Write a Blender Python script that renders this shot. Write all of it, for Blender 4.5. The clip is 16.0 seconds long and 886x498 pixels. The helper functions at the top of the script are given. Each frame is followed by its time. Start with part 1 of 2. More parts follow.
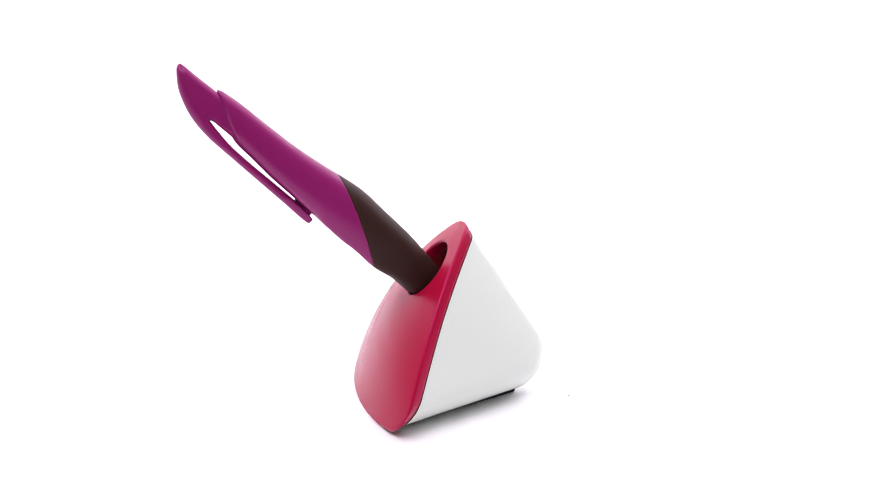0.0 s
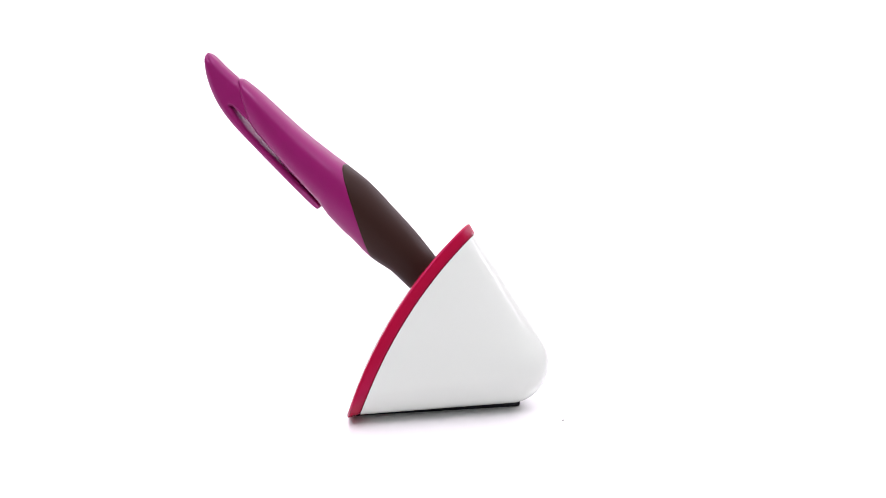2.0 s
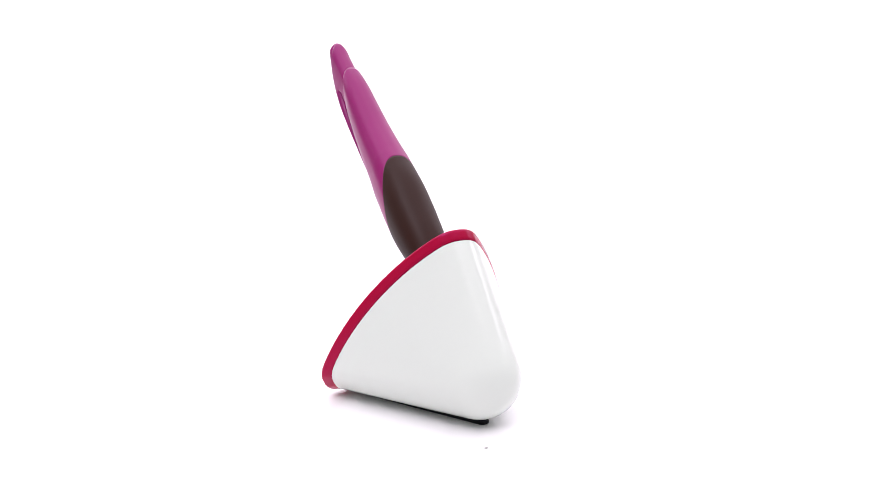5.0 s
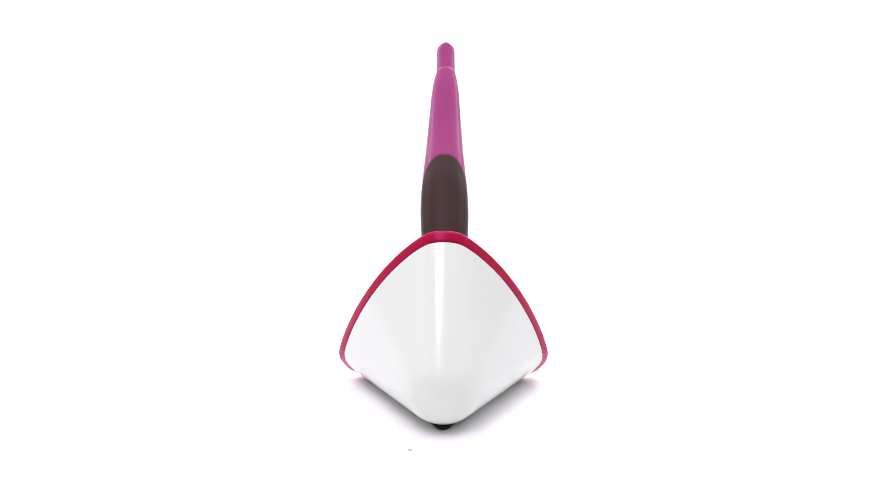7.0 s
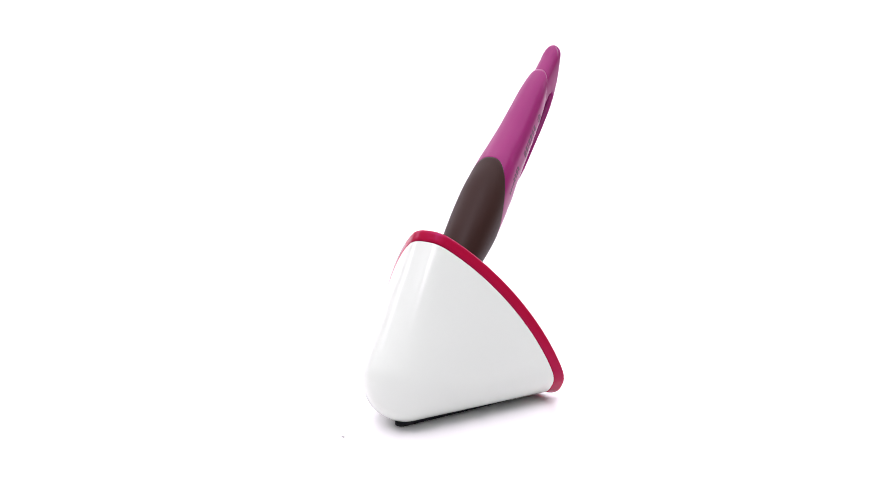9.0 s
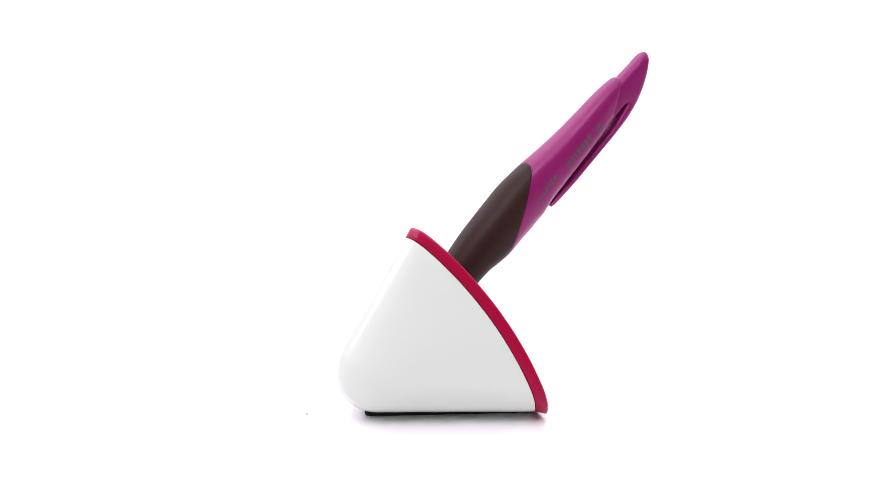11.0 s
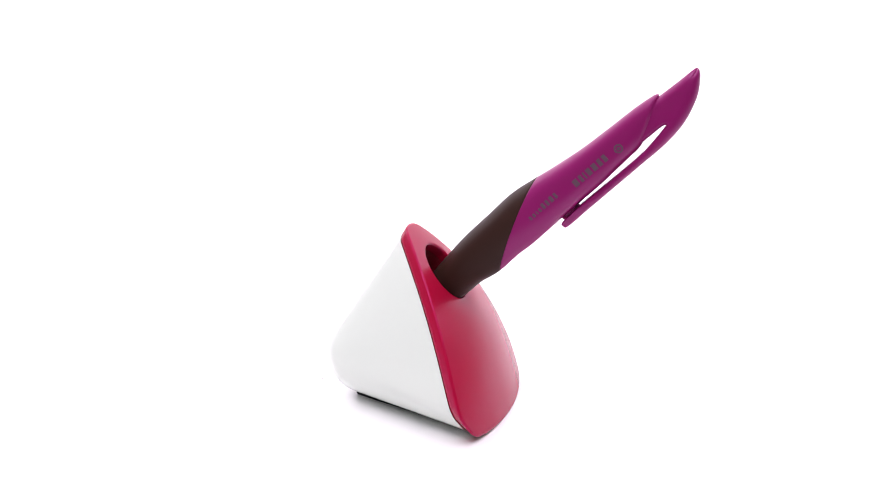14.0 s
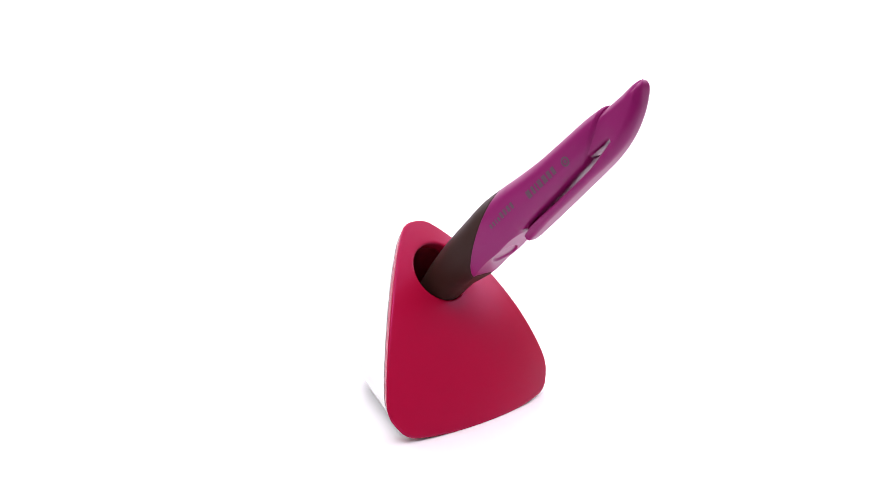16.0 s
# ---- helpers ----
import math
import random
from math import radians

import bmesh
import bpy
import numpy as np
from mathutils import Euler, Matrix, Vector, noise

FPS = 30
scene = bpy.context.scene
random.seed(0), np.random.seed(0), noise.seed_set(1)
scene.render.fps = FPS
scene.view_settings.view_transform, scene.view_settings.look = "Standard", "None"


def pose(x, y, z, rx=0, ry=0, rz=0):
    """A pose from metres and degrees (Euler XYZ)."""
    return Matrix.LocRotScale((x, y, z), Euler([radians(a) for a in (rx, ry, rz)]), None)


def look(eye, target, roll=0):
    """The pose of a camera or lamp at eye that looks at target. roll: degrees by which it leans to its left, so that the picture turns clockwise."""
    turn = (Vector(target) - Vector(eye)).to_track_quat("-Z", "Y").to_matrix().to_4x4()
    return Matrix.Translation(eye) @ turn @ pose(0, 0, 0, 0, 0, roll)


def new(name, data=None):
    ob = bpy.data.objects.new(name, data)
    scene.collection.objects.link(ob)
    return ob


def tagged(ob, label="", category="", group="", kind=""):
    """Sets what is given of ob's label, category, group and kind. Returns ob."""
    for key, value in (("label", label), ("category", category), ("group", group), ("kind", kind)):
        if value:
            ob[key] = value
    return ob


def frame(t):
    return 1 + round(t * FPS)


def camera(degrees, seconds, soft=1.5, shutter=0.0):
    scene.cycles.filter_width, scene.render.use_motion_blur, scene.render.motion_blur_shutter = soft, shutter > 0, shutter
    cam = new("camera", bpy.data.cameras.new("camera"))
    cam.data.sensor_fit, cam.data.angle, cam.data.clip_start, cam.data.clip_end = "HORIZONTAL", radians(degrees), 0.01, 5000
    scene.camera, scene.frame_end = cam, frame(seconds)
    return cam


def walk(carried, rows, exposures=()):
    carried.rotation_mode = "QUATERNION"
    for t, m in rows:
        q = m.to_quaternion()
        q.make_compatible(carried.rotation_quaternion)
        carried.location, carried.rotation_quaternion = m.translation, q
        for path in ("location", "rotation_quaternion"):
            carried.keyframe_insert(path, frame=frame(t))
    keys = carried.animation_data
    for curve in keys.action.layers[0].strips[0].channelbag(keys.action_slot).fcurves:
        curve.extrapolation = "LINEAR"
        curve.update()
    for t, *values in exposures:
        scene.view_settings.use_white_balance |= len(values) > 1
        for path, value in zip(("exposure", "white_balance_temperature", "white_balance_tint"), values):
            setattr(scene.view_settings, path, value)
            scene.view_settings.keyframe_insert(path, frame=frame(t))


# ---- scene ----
MM = 0.001
# turntable: one turn in 24 s, seen from behind at 7 s
TURN_START, TURN_RATE = 104.84, -14.993
SIDE = 2.206  # the pen's plane stands this far (mm) beside the turning axis

cam = camera(39.97, 16.0, soft=0.85)
EYE = Vector((0.0, -0.360, 0.13542))
AIM = EYE + Vector((0.003992, 0.971927, -0.235259))
CAM_ROWS = [(0.0, look(EYE, AIM, 0.338)), (16.0, look(EYE, AIM, 0.338))]
walk(cam, CAM_ROWS)

# ---- light: a dim room round a white product table, with soft boxes above it, before it and at both sides, and a fill lamp added over its far end ----
world = bpy.data.worlds.new("studio")
scene.world = world
world.use_nodes = True
world.node_tree.nodes["Background"].inputs["Color"].default_value = (0.96, 0.98, 1.0, 1)
world.node_tree.nodes["Background"].inputs["Strength"].default_value = 0.28

LAMP = (0.97, 0.90, 1.0)  # slightly cool, towards magenta


def soft_box(name, eye, target, w, h, watts, shape="RECTANGLE", colour=(1.0, 1.0, 1.0)):
    lamp = bpy.data.lights.new(name, "AREA")
    lamp.shape, lamp.size, lamp.size_y, lamp.energy, lamp.color = shape, w, h, watts, colour
    ob = new(name, lamp)
    ob.matrix_world = look(eye, target)
    return ob


soft_box("soft_box_top", (0, 0.15, 0.95), (0, 0.1501, 0), 1.8, 1.4, 15.0, colour=LAMP)
# unseen lamp, added to brighten the far part of the backdrop
soft_box("backdrop_fill", (0, 1.00, 1.00), (0, 1.45, 0.10), 2.4, 0.40, 16.0, colour=LAMP)
soft_box("soft_box_left", (-0.95, 0.58, 0.64), (0, 0, 0.05), 0.70, 0.40, 3.0, colour=LAMP)
soft_box("soft_box_right", (0.95, 0.58, 0.64), (0, 0, 0.05), 0.70, 0.40, 3.0, colour=LAMP)
soft_box("soft_box_key", (-0.165, -0.41, 0.776), (0, -0.02, 0.04), 0.42, 0.39, 2.7, "ELLIPSE", LAMP)


# ---- materials ----
def material(name, colour, rough, second=None, scale=40.0, amount=0.5, bump=0.0, bump_scale=900.0,
             rough_var=0.06, spec=0.5, tint=(1.0, 1.0, 1.0)):
    """A plastic, rubber or paint: colour drifting between two tones at two scales, uneven gloss and a fine relief."""
    mat = bpy.data.materials.new(name)
    mat.use_nodes = True
    nt = mat.node_tree
    bsdf = nt.nodes["Principled BSDF"]
    coord = nt.nodes.new("ShaderNodeTexCoord")

    def grain(s, detail):
        n = nt.nodes.new("ShaderNodeTexNoise")
        n.inputs["Scale"].default_value, n.inputs["Detail"].default_value = s, detail
        nt.links.new(coord.outputs["Object"], n.inputs["Vector"])
        return n

    broad, fine = grain(scale, 4.0), grain(bump_scale, 3.0)
    both = nt.nodes.new("ShaderNodeMath")
    both.operation = "MULTIPLY_ADD"
    both.inputs[1].default_value = 0.25
    nt.links.new(fine.outputs["Fac"], both.inputs[0])
    nt.links.new(broad.outputs["Fac"], both.inputs[2])
    mix = nt.nodes.new("ShaderNodeMix")
    mix.data_type = "RGBA"
    second = second or tuple(c * 0.9 for c in colour)
    mix.inputs["A"].default_value, mix.inputs["B"].default_value = (*colour, 1), (*second, 1)
    ramp = nt.nodes.new("ShaderNodeMapRange")
    ramp.inputs["From Min"].default_value, ramp.inputs["From Max"].default_value = 0.4, 0.9
    ramp.inputs["To Max"].default_value = amount
    nt.links.new(both.outputs[0], ramp.inputs["Value"])
    nt.links.new(ramp.outputs[0], mix.inputs["Factor"])
    nt.links.new(mix.outputs["Result"], bsdf.inputs["Base Color"])
    gloss = nt.nodes.new("ShaderNodeMapRange")
    gloss.inputs["To Min"].default_value = max(0.02, rough - rough_var)
    gloss.inputs["To Max"].default_value = rough + rough_var
    nt.links.new(broad.outputs["Fac"], gloss.inputs["Value"])
    nt.links.new(gloss.outputs[0], bsdf.inputs["Roughness"])
    bsdf.inputs["Specular IOR Level"].default_value = spec
    bsdf.inputs["Specular Tint"].default_value = (*tint, 1)
    if bump:
        relief = nt.nodes.new("ShaderNodeBump")
        relief.inputs["Strength"].default_value = bump
        relief.inputs["Distance"].default_value = 0.0001
        nt.links.new(fine.outputs["Fac"], relief.inputs["Height"])
        nt.links.new(relief.outputs["Normal"], bsdf.inputs["Normal"])
    return mat


M_SWEEP = material("white_acrylic", (0.91, 0.90, 0.905), 0.25, (0.90, 0.89, 0.895), scale=6.0, bump=0.02)
M_TABLE = material("grey_laminate", (0.30, 0.30, 0.30), 0.5, scale=8.0)
M_FLOOR = material("dark_grey_carpet", (0.06, 0.06, 0.065), 0.9, scale=12.0, bump=0.3)
M_WHITE = material("white_gloss_plastic", (0.765, 0.808, 0.747), 0.13, (0.75, 0.793, 0.732), scale=25.0, rough_var=0.0, bump=0.01)
M_RED = material("red_satin_plastic", (0.385, 0.0036, 0.033), 0.27, (0.36, 0.0032, 0.031), scale=35.0, rough_var=0.0, spec=0.34, tint=(1.0, 0.3, 1.0))
# for the socket, and for the ring that paints the gap's shade
M_SLEEVE = material("dark_red_plastic", (0.25, 0.006, 0.018), 0.45)
M_PURPLE = material("magenta_plastic", (0.258, 0.0080, 0.119), 0.29, (0.240, 0.0073, 0.110), scale=60.0, bump=0.02, rough_var=0.0, spec=0.45, tint=(1.0, 0.65, 1.0))
M_GRIP = material("brown_rubber", (0.036, 0.0150, 0.0118), 0.42, (0.030, 0.0125, 0.0098), scale=90.0, bump=0.25, bump_scale=2500.0, rough_var=0.0, spec=0.14)
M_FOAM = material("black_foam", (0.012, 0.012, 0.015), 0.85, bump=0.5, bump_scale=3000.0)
M_PRINT = material("grey_print", (0.13, 0.060, 0.100), 0.6, spec=0.3)
M_CRUMB = material("grey_dust", (0.42, 0.40, 0.39), 0.9)


# ---- helpers ----
def mesh_from(name, verts, faces, mat, smooth=True, sharp=None):
    me = bpy.data.meshes.new(name)
    me.from_pydata([tuple(c * MM for c in v) for v in verts], [], faces)
    me.materials.append(mat)
    me.polygons.foreach_set("use_smooth", [smooth] * len(me.polygons))
    if sharp:
        me.set_sharp_from_angle(angle=radians(sharp))
    me.update()
    return me


def part(name, me, parent, label=""):
    ob = new(name, me)
    ob.parent = parent
    return tagged(ob, label)


def rings(loops, close_loop=True, cap_first=False, cap_last=False):
    """Faces between equal rings of points; returns verts, faces."""
    n = len(loops[0])
    verts = [p for loop in loops for p in loop]
    faces = []
    for i in range(len(loops) - 1):
        for j in range(n if close_loop else n - 1):
            k = (j + 1) % n
            faces.append((i * n + j, i * n + k, (i + 1) * n + k, (i + 1) * n + j))
    if cap_first:
        faces.append(tuple(reversed(range(n))))
    if cap_last:
        faces.append(tuple((len(loops) - 1) * n + j for j in range(n)))
    return verts, faces


def spline(points, u):
    """Catmull-Rom through the rows of points at 0 <= u <= 1."""
    n = len(points) - 1
    f = min(max(u, 0.0), 1.0) * n
    i = min(int(f), n - 1)
    f -= i
    p = [np.array(points[min(max(k, 0), n)], float) for k in (i - 1, i, i + 1, i + 2)]
    return 0.5 * (2 * p[1] + (p[2] - p[0]) * f + (2 * p[0] - 5 * p[1] + 4 * p[2] - p[3]) * f * f
                  + (3 * p[1] - p[0] - 3 * p[2] + p[3]) * f ** 3)


# ---- the backdrop ----
def backdrop():
    """Seamless white sheet: a table top that bends up into a wall far behind."""
    line = [(-0.18, 0.0), (-0.08, 0.0), (0.3, 0.0), (1.0, 0.0)]
    for i in range(1, 17):
        a = radians(90 * i / 16)
        line.append((1.0 + 0.5 * math.sin(a), 0.5 - 0.5 * math.cos(a)))
    line.append((1.5, 2.0))
    xs = [-2.0 + 0.25 * i for i in range(17)]
    loops = [[(x * 1000, y * 1000, z * 1000) for x in xs] for y, z in line]
    v, f = rings(loops, close_loop=False)
    ob = new("backdrop", mesh_from("backdrop", v, f, M_SWEEP))
    tagged(ob, "seamless white glossy studio sheet curving up behind", "backdrop", kind="structure")
    # the table top under the sheet, and the dim room's floor
    for name, mat, (x0, x1, y0, y1, z0, z1), label in (
            ("table_top", M_TABLE, (-2.0, 2.0, -0.18, 1.0, -0.034, -0.004), "plain grey table top under the white sheet"),
            ("floor", M_FLOOR, (-5.0, 5.0, -5.0, 5.0, -0.80, -0.75), "plain dark grey studio floor")):
        bm = bmesh.new()
        bmesh.ops.create_cube(bm, size=1.0)
        for q in bm.verts:
            q.co = ((x0 + x1) / 2 + q.co.x * (x1 - x0), (y0 + y1) / 2 + q.co.y * (y1 - y0), (z0 + z1) / 2 + q.co.z * (z1 - z0))
        me = bpy.data.meshes.new(name)
        bm.to_mesh(me)
        bm.free()
        me.materials.append(mat)
        tagged(new(name, me), label, name.replace("_", " "), kind="structure")


backdrop()

# ---- the pen stand ----
# plate: a rounded triangle on a shallow dome, leaning back; lengths in mm
PLATE_Y, PLATE_Z, LEAN = 8.126, 35.807, radians(56.36)
DOME_S, DOME_L, PLATE_T = 0.0040, 0.00393, 3.64
OUTLINE = (32.951, -12.023, 0.336, 5.411, -0.017, -0.057, -1.062, 0.023, 0.019, 0.274, -0.01, -0.005, -0.096, 0.005)
HOLE_S, HOLE_RL, HOLE_RS = 8.1, 9.7, 9.4
STAND_SIDE, STAND_YAW = -0.41, radians(-0.28)
NOSE, NOSE_R = np.array((0.0, -22.0, 13.7)), 12.6
ES = np.array((0.0, -math.cos(LEAN), math.sin(LEAN)))
EN = np.array((0.0, math.sin(LEAN), math.cos(LEAN)))


def outline_point(a):
    """Point and outward normal of the rounded triangle where its normal points at the angle a from the top."""
    h = sum(c * math.cos(i * a) for i, c in enumerate(OUTLINE))
    h1 = sum(-i * c * math.sin(i * a) for i, c in enumerate(OUTLINE))
    n = np.array((math.sin(a), math.cos(a)))
    return n * h + np.array((math.cos(a), -math.sin(a))) * h1, n


def on_plate(l, s, depth):
    n = -DOME_S * s * s - DOME_L * l * l + 9e-6 * s ** 3 - depth
    p = np.array((l, PLATE_Y, PLATE_Z)) + ES * s + EN * n
    p[2] = max(p[2], 0.06)
    return p


def stand_place(p):
    """From the stand's own plane to the turning axis."""
    c, s = math.cos(STAND_YAW), math.sin(STAND_YAW)
    return (p[0] * c - p[1] * s + SIDE + STAND_SIDE, p[0] * s + p[1] * c, p[2])


def pen_stand():
    stand = new("pen_stand")
    tagged(stand, "white cone-shaped pen stand with a red domed front plate", "pen stand")
    n = 240
    edge = 0.55
    rim = [outline_point(2 * math.pi * i / n) for i in range(n)]
    front = [p + q * 0.25 for p, q in rim]
    rear = [p * 0.9172 + q * 1.155 for p, q in rim]  # the back rim is a little smaller
    # the same number of points round the hole, facing the outline
    hole = []
    for p in front:
        d = p - np.array((0.0, HOLE_S))
        a = math.atan2(d[0], d[1])
        hole.append(np.array((HOLE_RL * math.sin(a), HOLE_S + HOLE_RS * math.cos(a))))

    def loop(f):
        return [stand_place(f(i)) for i in range(n)]

    def mixed(i, u):
        return (hole[i] + (hole[i] - (0, HOLE_S)) * 0.09) * (1 - u) + (front[i] - rim[i][1] * (edge + 0.1)) * u

    def inset(line, i, d):
        return line[i] - rim[i][1] * d

    loops = [loop(lambda i: on_plate(*(hole[i]), PLATE_T))]
    for k in range(5):
        a = radians(90 * k / 4)
        grow = 0.8 * (1 - math.sin(a))
        # the hole's lip is rounded
        loops.append(loop(lambda i: on_plate(*(hole[i] + (hole[i] - (0, HOLE_S)) / 10.0 * (0.8 * (1 - math.cos(a)))), grow)))
    for u in (0.12, 0.25, 0.4, 0.55, 0.7, 0.85, 1.0):
        loops.append(loop(lambda i: on_plate(*mixed(i, u), 0.0)))
    for k in range(6):
        a = radians(90 * k / 5)
        loops.append(loop(lambda i: on_plate(*inset(front, i, edge * (1 - math.sin(a))), edge * (1 - math.cos(a)))))
    for k in range(1, 5):
        u = k / 4
        loops.append(loop(lambda i: on_plate(*(front[i] * (1 - u) + rear[i] * u), edge + (PLATE_T - edge - 0.25) * u)))
    loops.append(loop(lambda i: on_plate(*inset(rear, i, 0.3), PLATE_T)))
    loops.append(loop(lambda i: on_plate(*(rear[i] * 0.7 + hole[i] * 0.3), PLATE_T)))
    loops.append(loops[0])
    v, f = rings(loops[:-1])
    m = len(loops) - 2
    for j in range(n):
        k = (j + 1) % n
        f.append((m * n + j, m * n + k, k, j))
    part("front_plate", mesh_from("front_plate", v, f, M_RED, sharp=60), stand, "glossy crimson domed plastic plate with a round hole")

    # body: straight lines from the plate's back rim, tangent to a round nose
    ring = [inset(rear, i, 0.15) for i in range(n)]
    base = []
    for p in ring:
        q = on_plate(p[0], p[1], PLATE_T + 0.24)
        q[2] = max(q[2], 1.15)
        base.append(q)
    touch = []
    for i in range(n):
        t = base[(i + 1) % n] - base[i - 1]
        t /= np.linalg.norm(t)
        w = base[i] - NOSE
        w = w - t * (w @ t)
        d = np.linalg.norm(w)
        w /= d
        side = np.cross(t, w)
        c = NOSE_R / d
        best = None
        for sign in (-1, 1):
            m_ = w * c + side * sign * math.sqrt(max(0.0, 1 - c * c))
            if best is None or m_[1] < best[1]:
                best = m_
        touch.append(best)
    mean = sum(touch) / n
    mean /= np.linalg.norm(mean)
    # even the run of touching points round the nose
    soft = touch
    for _ in range(6):
        soft = [(soft[i - 1] + 2 * soft[i] + soft[(i + 1) % n]) / 4 for i in range(n)]
        soft = [s_ / np.linalg.norm(s_) for s_ in soft]
    loops = []
    for k in range(13):
        u = k / 12
        loops.append([base[i] * (1 - u) + (NOSE + NOSE_R * soft[i]) * u for i in range(n)])
    for k in range(1, 12):
        u = k / 12
        ringk = []
        for i in range(n):
            d = soft[i] * (1 - u) + mean * u
            ang = math.acos(max(-1, min(1, float(soft[i] @ mean))))
            if ang > 1e-4:
                d = (soft[i] * math.sin((1 - u) * ang) + mean * math.sin(u * ang)) / math.sin(ang)
            ringk.append(NOSE + NOSE_R * d / np.linalg.norm(d))
        loops.append(ringk)
    loops = [[(p[0], p[1], max(p[2], 1.15)) for p in lp] for lp in loops]
    # the wall's inner face, 1.6 mm inside
    mid = np.array((0.0, -4.0, 20.0))
    inner = [[tuple(mid + (np.array(p) - mid) * 0.94) for p in lp] for lp in (loops[0], loops[12])]
    loops = [inner[1], inner[0]] + loops
    v, f = rings([[stand_place(p) for p in lp] for lp in loops], cap_last=True)
    part("body", mesh_from("body", v, f, M_WHITE, sharp=38), stand, "glossy white plastic cone with a rounded back")

    # added dark red ring, painting shade into the narrow gap between plate and body
    loops = []
    for d, k in ((PLATE_T - 0.1, 0.7), (PLATE_T + 0.7, 0.7), (PLATE_T + 0.7, 1.8), (PLATE_T - 0.1, 1.8)):
        loops.append([on_plate(*inset(rear, i, k), d) for i in range(0, n, 2)])
    loops = [[stand_place((p[0], p[1], max(p[2], 1.3))) for p in lp] for lp in loops + loops[:1]]
    v, f = rings(loops)
    part("gap_shade", mesh_from("gap_shade", v, f, M_SLEEVE, smooth=False), stand, "thin dark red ring added as shade in the gap between plate and body")

    # sleeve inside the hole
    axis = np.array((0.0, -0.70, -0.714))
    loops = []
    for d, k in ((-0.0, 0.99), (6.0, 0.97), (22.0, 0.8), (34.0, 0.5)):
        loops.append([stand_place(on_plate(*((hole[i] - (0, HOLE_S)) * k + (0, HOLE_S)), PLATE_T - 0.6) + axis * d) for i in range(0, n, 4)])
    v, f = rings(loops, cap_last=True)
    part("sleeve", mesh_from("sleeve", v, f, M_SLEEVE), stand, "dark red socket inside the hole")

    # foam pad under the body, a triangle with a blunt point behind
    corners = [(-22.6, 19.6), (-20.0, 21.0), (20.0, 21.0), (22.6, 19.6), (1.5, -25.2), (0.6, -25.9), (-0.6, -25.9), (-1.5, -25.2)]
    loops = []
    for z, g in ((0.0, 0.992), (0.15, 1.0), (1.05, 1.0), (1.2, 0.992)):
        loops.append([stand_place((x * g, y * g, z)) for x, y in corners])
    v, f = rings(loops, cap_first=True, cap_last=True)
    part("base_pad", mesh_from("base_pad", v, f, M_FOAM, smooth=False), stand, "thin black foam pad under the stand")
    return stand


STAND = pen_stand()

# ---- the pen ----
# side view in the pen's plane, from the top end to the point: upper edge y, z, lower edge y, z, half width
PEN = ((64.7, 98.6, 60.3, 83.0, 3.9), (58.6, 94.3, 55.3, 77.9, 4.8), (50.4, 87.4, 49.9, 72.2, 5.4),
       (43.1, 81.4, 44.8, 67.3, 5.9), (34.9, 75.5, 39.0, 61.7, 6.5), (29.65, 72.0, 34.5, 57.5, 7.0),
       (22.9, 67.2, 30.1, 53.25, 7.5), (16.0, 60.4, 25.9, 49.7, 7.7), (9.2, 53.6, 20.5, 44.4, 7.4),
       (4.9, 48.7, 14.3, 39.8, 7.0), (1.0, 44.0, 9.0, 35.0, 6.3), (-4.0, 37.5, 3.0, 30.0, 5.0),
       (-10.0, 30.0, -4.5, 24.5, 3.6), (-14.0, 25.0, -10.5, 21.5, 2.0))


def pen_point(u, a, out=0.0):
    """The pen's skin: u along it, a round it from the upper edge, out above the skin."""
    yu, zu, yl, zl, hw = spline(PEN, u)
    bend = -0.35 * math.sin(math.pi * min(1.0, u / 0.75))  # the barrel lies a little askew
    mid, up = np.array((bend, (yu + yl) / 2, (zu + zl) / 2)), np.array((0.0, (yu - yl) / 2, (zu - zl) / 2))
    c, s = math.cos(a), math.sin(a)
    # the barrel is squarer than the grip
    square = min(1.0, max(0.0, (0.44 - u) / 0.10))
    e = 2.15 + 0.5 * square if c > 0 else 2.45 + 0.5 * square
    k = (abs(c) ** e + abs(s) ** e) ** (-1 / e)
    half = np.linalg.norm(up)
    # a flat finger rest on the underside above and across the seam, with an oval dimple in it
    flat = 1.0 + 0.17 * min(1.0, max(0.0, (u - 0.33) / 0.06)) * min(1.0, max(0.0, (0.68 - u) / 0.10))
    lift = max(-1.0, c * k * flat) if c < 0 else c * k
    d = math.hypot((u - 0.483) / 0.060, (a % (2 * math.pi) - math.pi) / 0.52)
    dent = 0.5 * min(1.0, max(0.0, (1.0 - d) / 0.16))
    return mid + up * (lift * (half + out - dent) / half) + np.array((s * k * (hw + out), 0, 0))


def seam_u(a):
    """Where the rubber grip begins, a slanting cut through the pen, bowed at the sides."""
    lo, hi = 0.2, 0.75
    for _ in range(30):
        m = (lo + hi) / 2
        p = pen_point(m, a)
        if p[1] - (21.5 + 0.34 * (p[2] - 46.0)) > -0.9 * math.sin(a) ** 2:
            lo = m
        else:
            hi = m
    return lo


def pen_place(p):
    return (p[0] + SIDE, p[1], p[2])


def side_profile(points, steps):
    """A closed smooth line through the points."""
    n = len(points)
    out = []
    for i in range(n):
        p = [np.array(points[(i + k) % n], float) for k in (-1, 0, 1, 2)]
        for j in range(steps):
            f = j / steps
            out.append(0.5 * (2 * p[1] + (p[2] - p[0]) * f + (2 * p[0] - 5 * p[1] + 4 * p[2] - p[3]) * f * f
                              + (3 * p[1] - p[0] - 3 * p[2] + p[3]) * f ** 3))
    return out


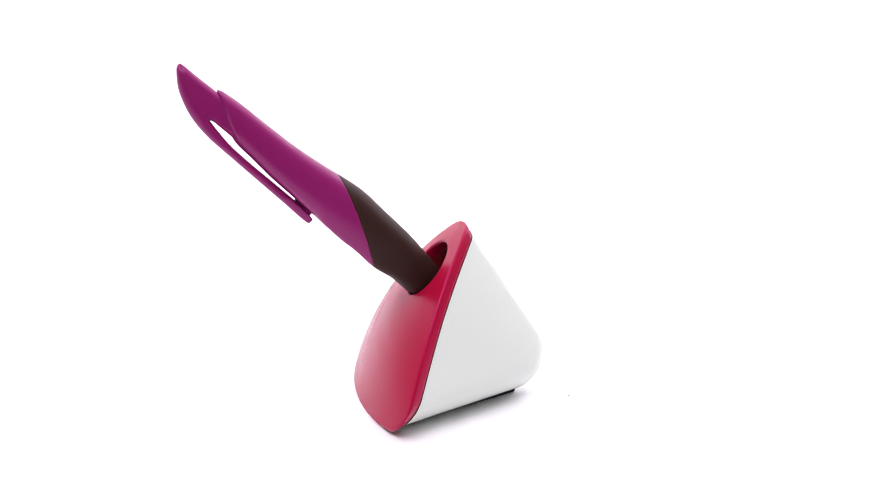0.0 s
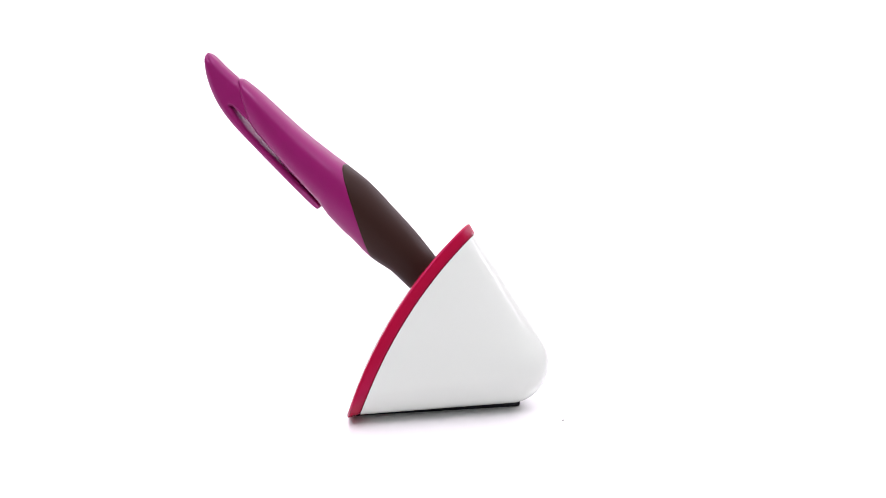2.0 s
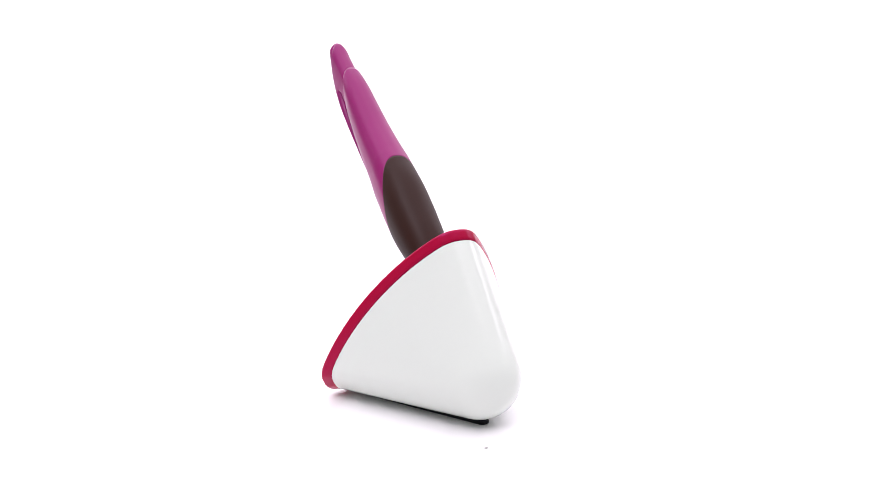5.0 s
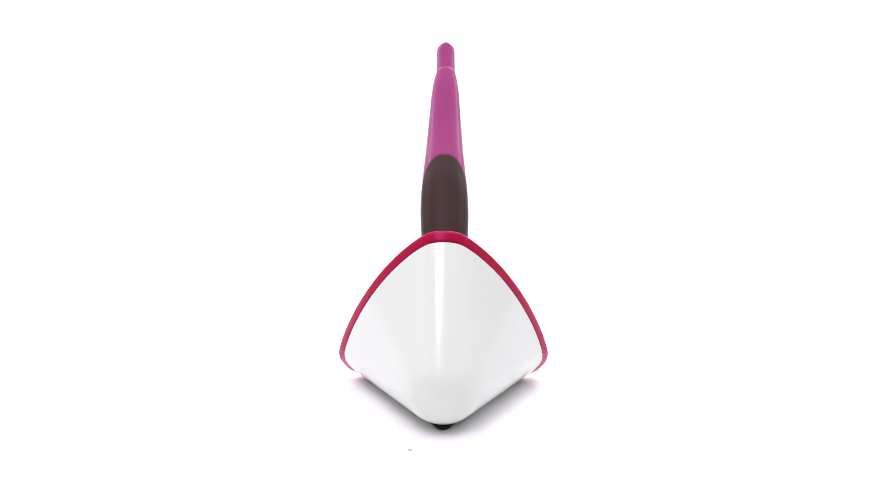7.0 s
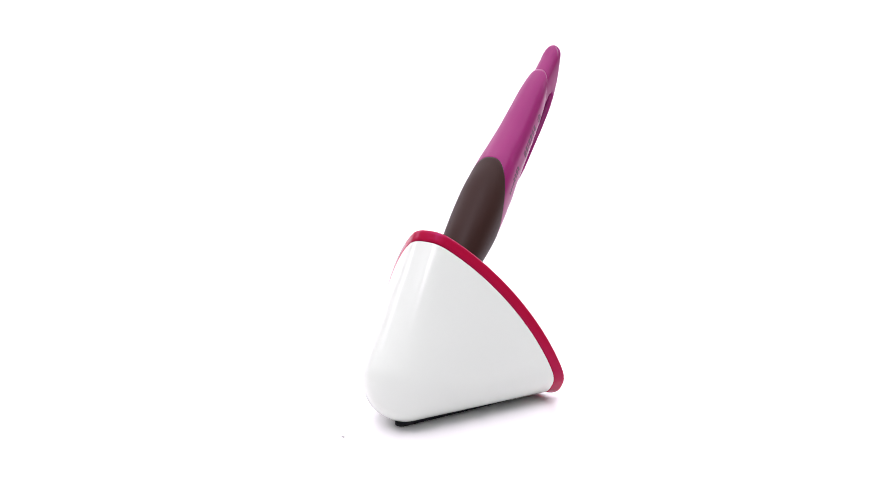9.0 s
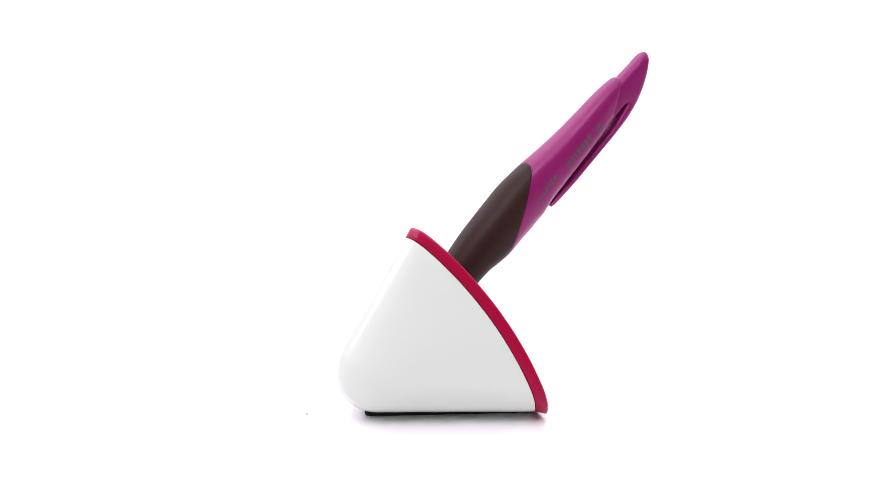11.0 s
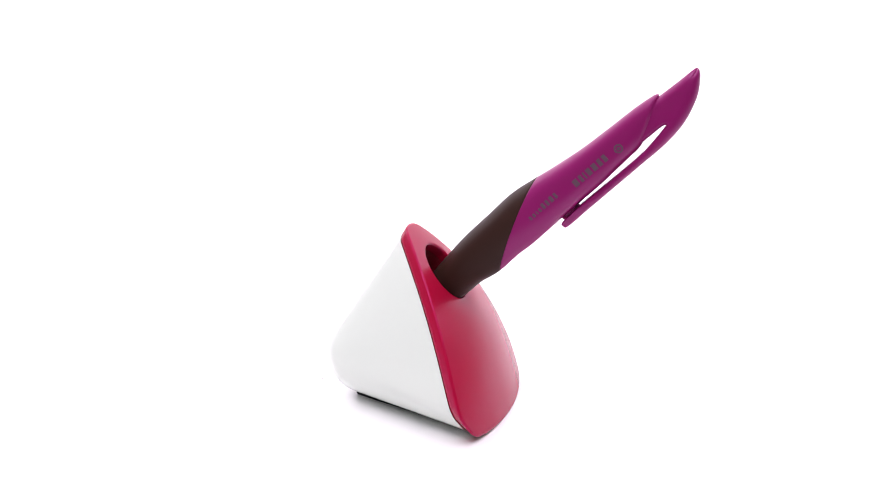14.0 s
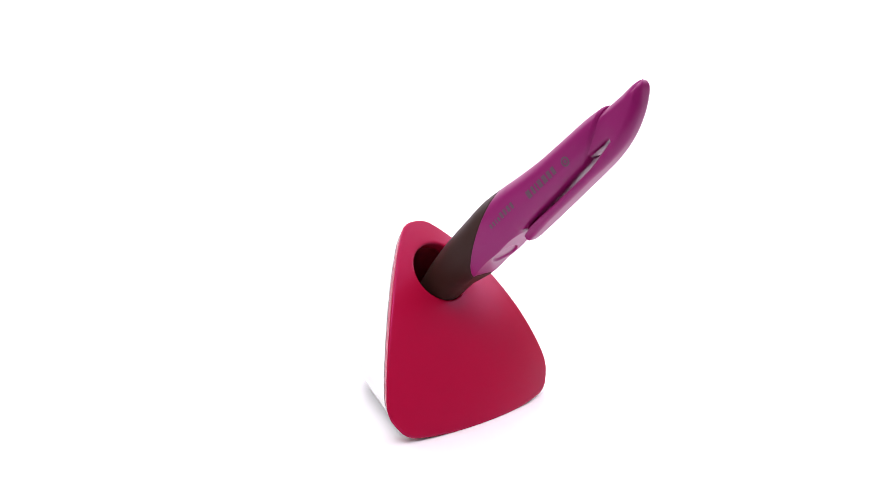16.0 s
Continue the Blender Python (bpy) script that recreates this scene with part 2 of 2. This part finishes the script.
def find_skin(y, z):
    """u and a of the pen's skin on the printed side at the side-view place y, z."""
    u, a, du, da = 0.27, radians(90), 0.25, radians(70)
    for _ in range(5):
        best = None
        for i in range(-10, 11):
            for j in range(-10, 11):
                p = pen_point(u + du * i / 10, a + da * j / 10)
                d = (p[1] - y) ** 2 + (p[2] - z) ** 2
                if best is None or d < best[0]:
                    best = (d, u + du * i / 10, a + da * j / 10)
        u, a, du, da = best[1], best[2], du / 5, da / 5
    return u, a


def print_shape(outline, name, parent, hole=None):
    """A thin printed shape on the skin: a closed side-view line, or the ring between two."""
    skins = [[find_skin(*p) for p in line] for line in ((outline, hole) if hole else (outline,))]
    rows = [[pen_place(pen_point(u, a, out)) for u, a in line] for line, outs in zip(skins, ((-0.02, 0.05), (0.05, -0.02))) for out in outs]
    v, f = rings(rows, cap_first=not hole, cap_last=not hole)
    part(name, mesh_from(name, v, f, M_PRINT, smooth=False), parent)


def pen():
    thing = new("pen")
    tagged(thing, "magenta and brown pen with a looped clip, in the stand", "pen")
    n = 216
    angles = [2 * math.pi * i / n for i in range(n)]
    seam = [seam_u(a) for a in angles]
    loops = []
    for u in (0.032, 0.020):  # the tube's open end: wall and rounded rim
        loops.append([pen_place(pen_point(u, a, -1.3)) for a in angles])
    loops.append([pen_place(pen_point(0.001, a, -1.20)) for a in angles])
    loops.append([pen_place(pen_point(0.005, a, -0.75)) for a in angles])
    loops.append([pen_place(pen_point(0.014, a, -0.30)) for a in angles])
    for k in range(161):
        f = k / 160
        loops.append([pen_place(pen_point(0.026 * (1 - f) + s * f, a, -0.06 * max(0.0, 1 - k))) for a, s in zip(angles, seam)])
    loops.append([pen_place(pen_point(s + 0.001, a, -0.12)) for a, s in zip(angles, seam)])
    v, f = rings(loops)
    barrel = part("barrel", mesh_from("barrel", v, f, M_PURPLE), thing, "satin magenta plastic barrel with grey print")
    loops = [[pen_place(pen_point(s + 0.0008, a, -0.14)) for a, s in zip(angles, seam)]]
    for k in range(73):
        f_ = k / 72
        loops.append([pen_place(pen_point((s + 0.0025) * (1 - f_) + 0.93 * f_, a, 0.0)) for a, s in zip(angles, seam)])
    v, f = rings(loops, cap_last=True)
    part("grip", mesh_from("grip", v, f, M_GRIP), thing, "dark brown matt rubber grip")
    loops = [[pen_place(pen_point(0.925 + 0.075 * k / 8, a, -0.1 - 0.05 * k)) for a in angles[::6]] for k in range(9)]
    v, f = rings(loops, cap_first=True, cap_last=True)
    part("point", mesh_from("point", v, f, M_GRIP), thing)

    # end piece with the clip, one bow of plastic
    bow = side_profile(((62.6, 95.5), (65.3, 97.9), (69.8, 101.7), (73.7, 105.0), (74.9, 105.0), (75.4, 102.8), (74.9, 97.4),
                        (72.0, 90.4), (67.3, 84.3), (60.9, 78.2), (53.6, 71.3), (46.4, 64.5), (40.2, 58.6), (38.7, 58.5), (38.4, 59.8),
                        (42.0, 63.8), (48.0, 69.4), (54.6, 75.4), (60.8, 81.4), (64.5, 86.0), (66.3, 88.5), (66.9, 89.3), (65.6, 88.8),
                        (62.5, 86.0), (59.5, 83.9), (57.0, 86.5), (58.8, 91.0)), 5)
    m = len(bow)
    normal = []
    for i in range(m):
        t = bow[(i + 1) % m] - bow[i - 1]
        t /= np.linalg.norm(t)
        normal.append(np.array((-t[1], t[0])))
    area = sum(bow[i - 1][0] * bow[i][1] - bow[i][0] * bow[i - 1][1] for i in range(m))
    if area < 0:
        normal = [-q for q in normal]  # pointing inwards

    def half_width(p):
        top = min(max((p[1] - 84.0) / 16.0, 0.0), 1.0)
        end = min(max((p[1] - 57.5) / 8.0, 0.0), 1.0)
        tip = min(max(1.0 - (105.3 - p[1]) / 3.6, 0.0), 1.0)
        return (3.45 * (1 - top) + 3.15 * top) * (0.36 + 0.64 * math.sqrt(end)) * (0.08 + 0.92 * math.sqrt(1 - tip * tip))

    # the rounding is deep round the broad end, shallow along the arm and in the slot, and runs out at both ends
    depth = [2.0, 2.3, 2.4, 0.9, 0.7, 1.6, 2.7, 2.7, 1.9] + [1.25] * 4 + [0.45] * 3 + [1.1] * 8 + [1.2, 1.4, 1.7]

    def turned(i):
        k, f = divmod(i, 5)
        return depth[k] * (1 - f / 5) + depth[(k + 1) % len(depth)] * f / 5

    loops = []
    for side in (-1, 1):
        steps = range(7) if side < 0 else range(6, -1, -1)
        for k in steps:
            a = radians(90 * k / 6)
            loops.append([pen_place((side * (half_width(bow[i]) * (1 - min(0.8, 0.20 + 0.25 * turned(i)) * (1 - math.cos(a)))),
                                     *(bow[i] + normal[i] * turned(i) * (1 - math.sin(a))))) for i in range(m)])
    v, f = rings(loops)
    bm = bmesh.new()
    vs = [bm.verts.new(tuple(c * MM for c in p)) for p in v]
    for q in f:
        bm.faces.new([vs[i] for i in q])
    for row in (range(m), range(len(v) - m, len(v))):
        bmesh.ops.triangle_fill(bm, use_beauty=True, edges=[bm.edges.get((vs[row[i]], vs[row[(i + 1) % m]])) for i in range(m)])
    bmesh.ops.recalc_face_normals(bm, faces=bm.faces)
    me = bpy.data.meshes.new("clip")
    bm.to_mesh(me)
    bm.free()
    me.materials.append(M_PURPLE)
    me.polygons.foreach_set("use_smooth", [True] * len(me.polygons))
    me.set_sharp_from_angle(angle=radians(50))
    part("clip", me, thing, "magenta plastic end piece bent back into a clip")

    # small nub on the barrel under the clip's end
    bm = bmesh.new()
    bmesh.ops.create_uvsphere(bm, u_segments=20, v_segments=12, radius=1.0)
    tilt = math.atan2(0.68, 0.73)
    for q in bm.verts:
        x, y, z = q.co.x * 1.5, q.co.y * 3.4, q.co.z * 1.25
        q.co = [c * MM for c in pen_place((x, 40.7 + y * math.cos(tilt) - z * math.sin(tilt), 62.8 + y * math.sin(tilt) + z * math.cos(tilt)))]
    me = bpy.data.meshes.new("clip_rest")
    bm.to_mesh(me)
    bm.free()
    me.materials.append(M_PURPLE)
    me.polygons.foreach_set("use_smooth", [True] * len(me.polygons))
    part("clip_rest", me, thing)

    # unreadable print: a ringed mark and two rows of bars along the barrel
    along = np.array((0.725, 0.689))
    across = np.array((0.689, -0.725))

    def spot(start, back, side):
        return tuple(np.array(start) - along * back + across * side)

    def circle(start, radius):
        return [spot(start, radius * math.cos(k * math.pi / 12), radius * math.sin(k * math.pi / 12)) for k in range(24)]

    def bars(start, sizes, gap, low):
        """Bars of the given widths and heights on one base line."""
        back = 0.0
        for wide, tall in sizes:
            high = low - tall
            print_shape([spot(start, back, low), spot(start, back + wide / 2, low), spot(start, back + wide, low), spot(start, back + wide, low - tall / 2),
                         spot(start, back + wide, high), spot(start, back + wide / 2, high), spot(start, back, high), spot(start, back, low - tall / 2)],
                        "print_bar", barrel)
            back += wide + gap

    print_shape(circle((54.2, 82.6), 1.35), "print_mark", barrel, circle((54.2, 82.6), 0.85))
    print_shape(circle((54.2, 82.6), 0.5), "print_mark", barrel)
    bars((51.0, 80.0), ((1.2, 2.2), (1.15, 2.2), (1.45, 2.2), (1.35, 2.2), (0.5, 2.2), (0.95, 2.2), (1.55, 2.2)), 0.66, 0.9)
    bars((37.6, 68.3), ((0.85, 1.8), (1.05, 1.8), (0.85, 1.8), (0.95, 1.8), (0.7, 1.2), (0.4, 1.2), (0.7, 1.2), (0.7, 1.2)), 0.62, 0.3)
    return thing


PEN_THING = pen()


# ---- a crumb of dust on the sheet ----
def crumb():
    bm = bmesh.new()
    bmesh.ops.create_icosphere(bm, subdivisions=2, radius=0.00032)
    for v in bm.verts:
        v.co *= 1 + 0.35 * noise.noise(v.co * 3000)
        v.co.z *= 0.45
        v.co.x *= 1.9
    me = bpy.data.meshes.new("crumb")
    bm.to_mesh(me)
    bm.free()
    me.materials.append(M_CRUMB)
    ob = new("crumb", me)
    for v in me.vertices:
        v.co += Vector(((-9.81 + SIDE) * MM, -41.0 * MM, 0.0002))
    return tagged(ob, "tiny grey crumb of dust on the white sheet", "crumb")


CRUMB = crumb()


def motions():
    """Stand, pen and crumb ride round on the turntable together."""
    for thing in (STAND, PEN_THING, CRUMB):
        walk(thing, [(t, pose(0, 0, 0, 0, 0, TURN_START + TURN_RATE * t)) for t in range(0, 17)])


motions()
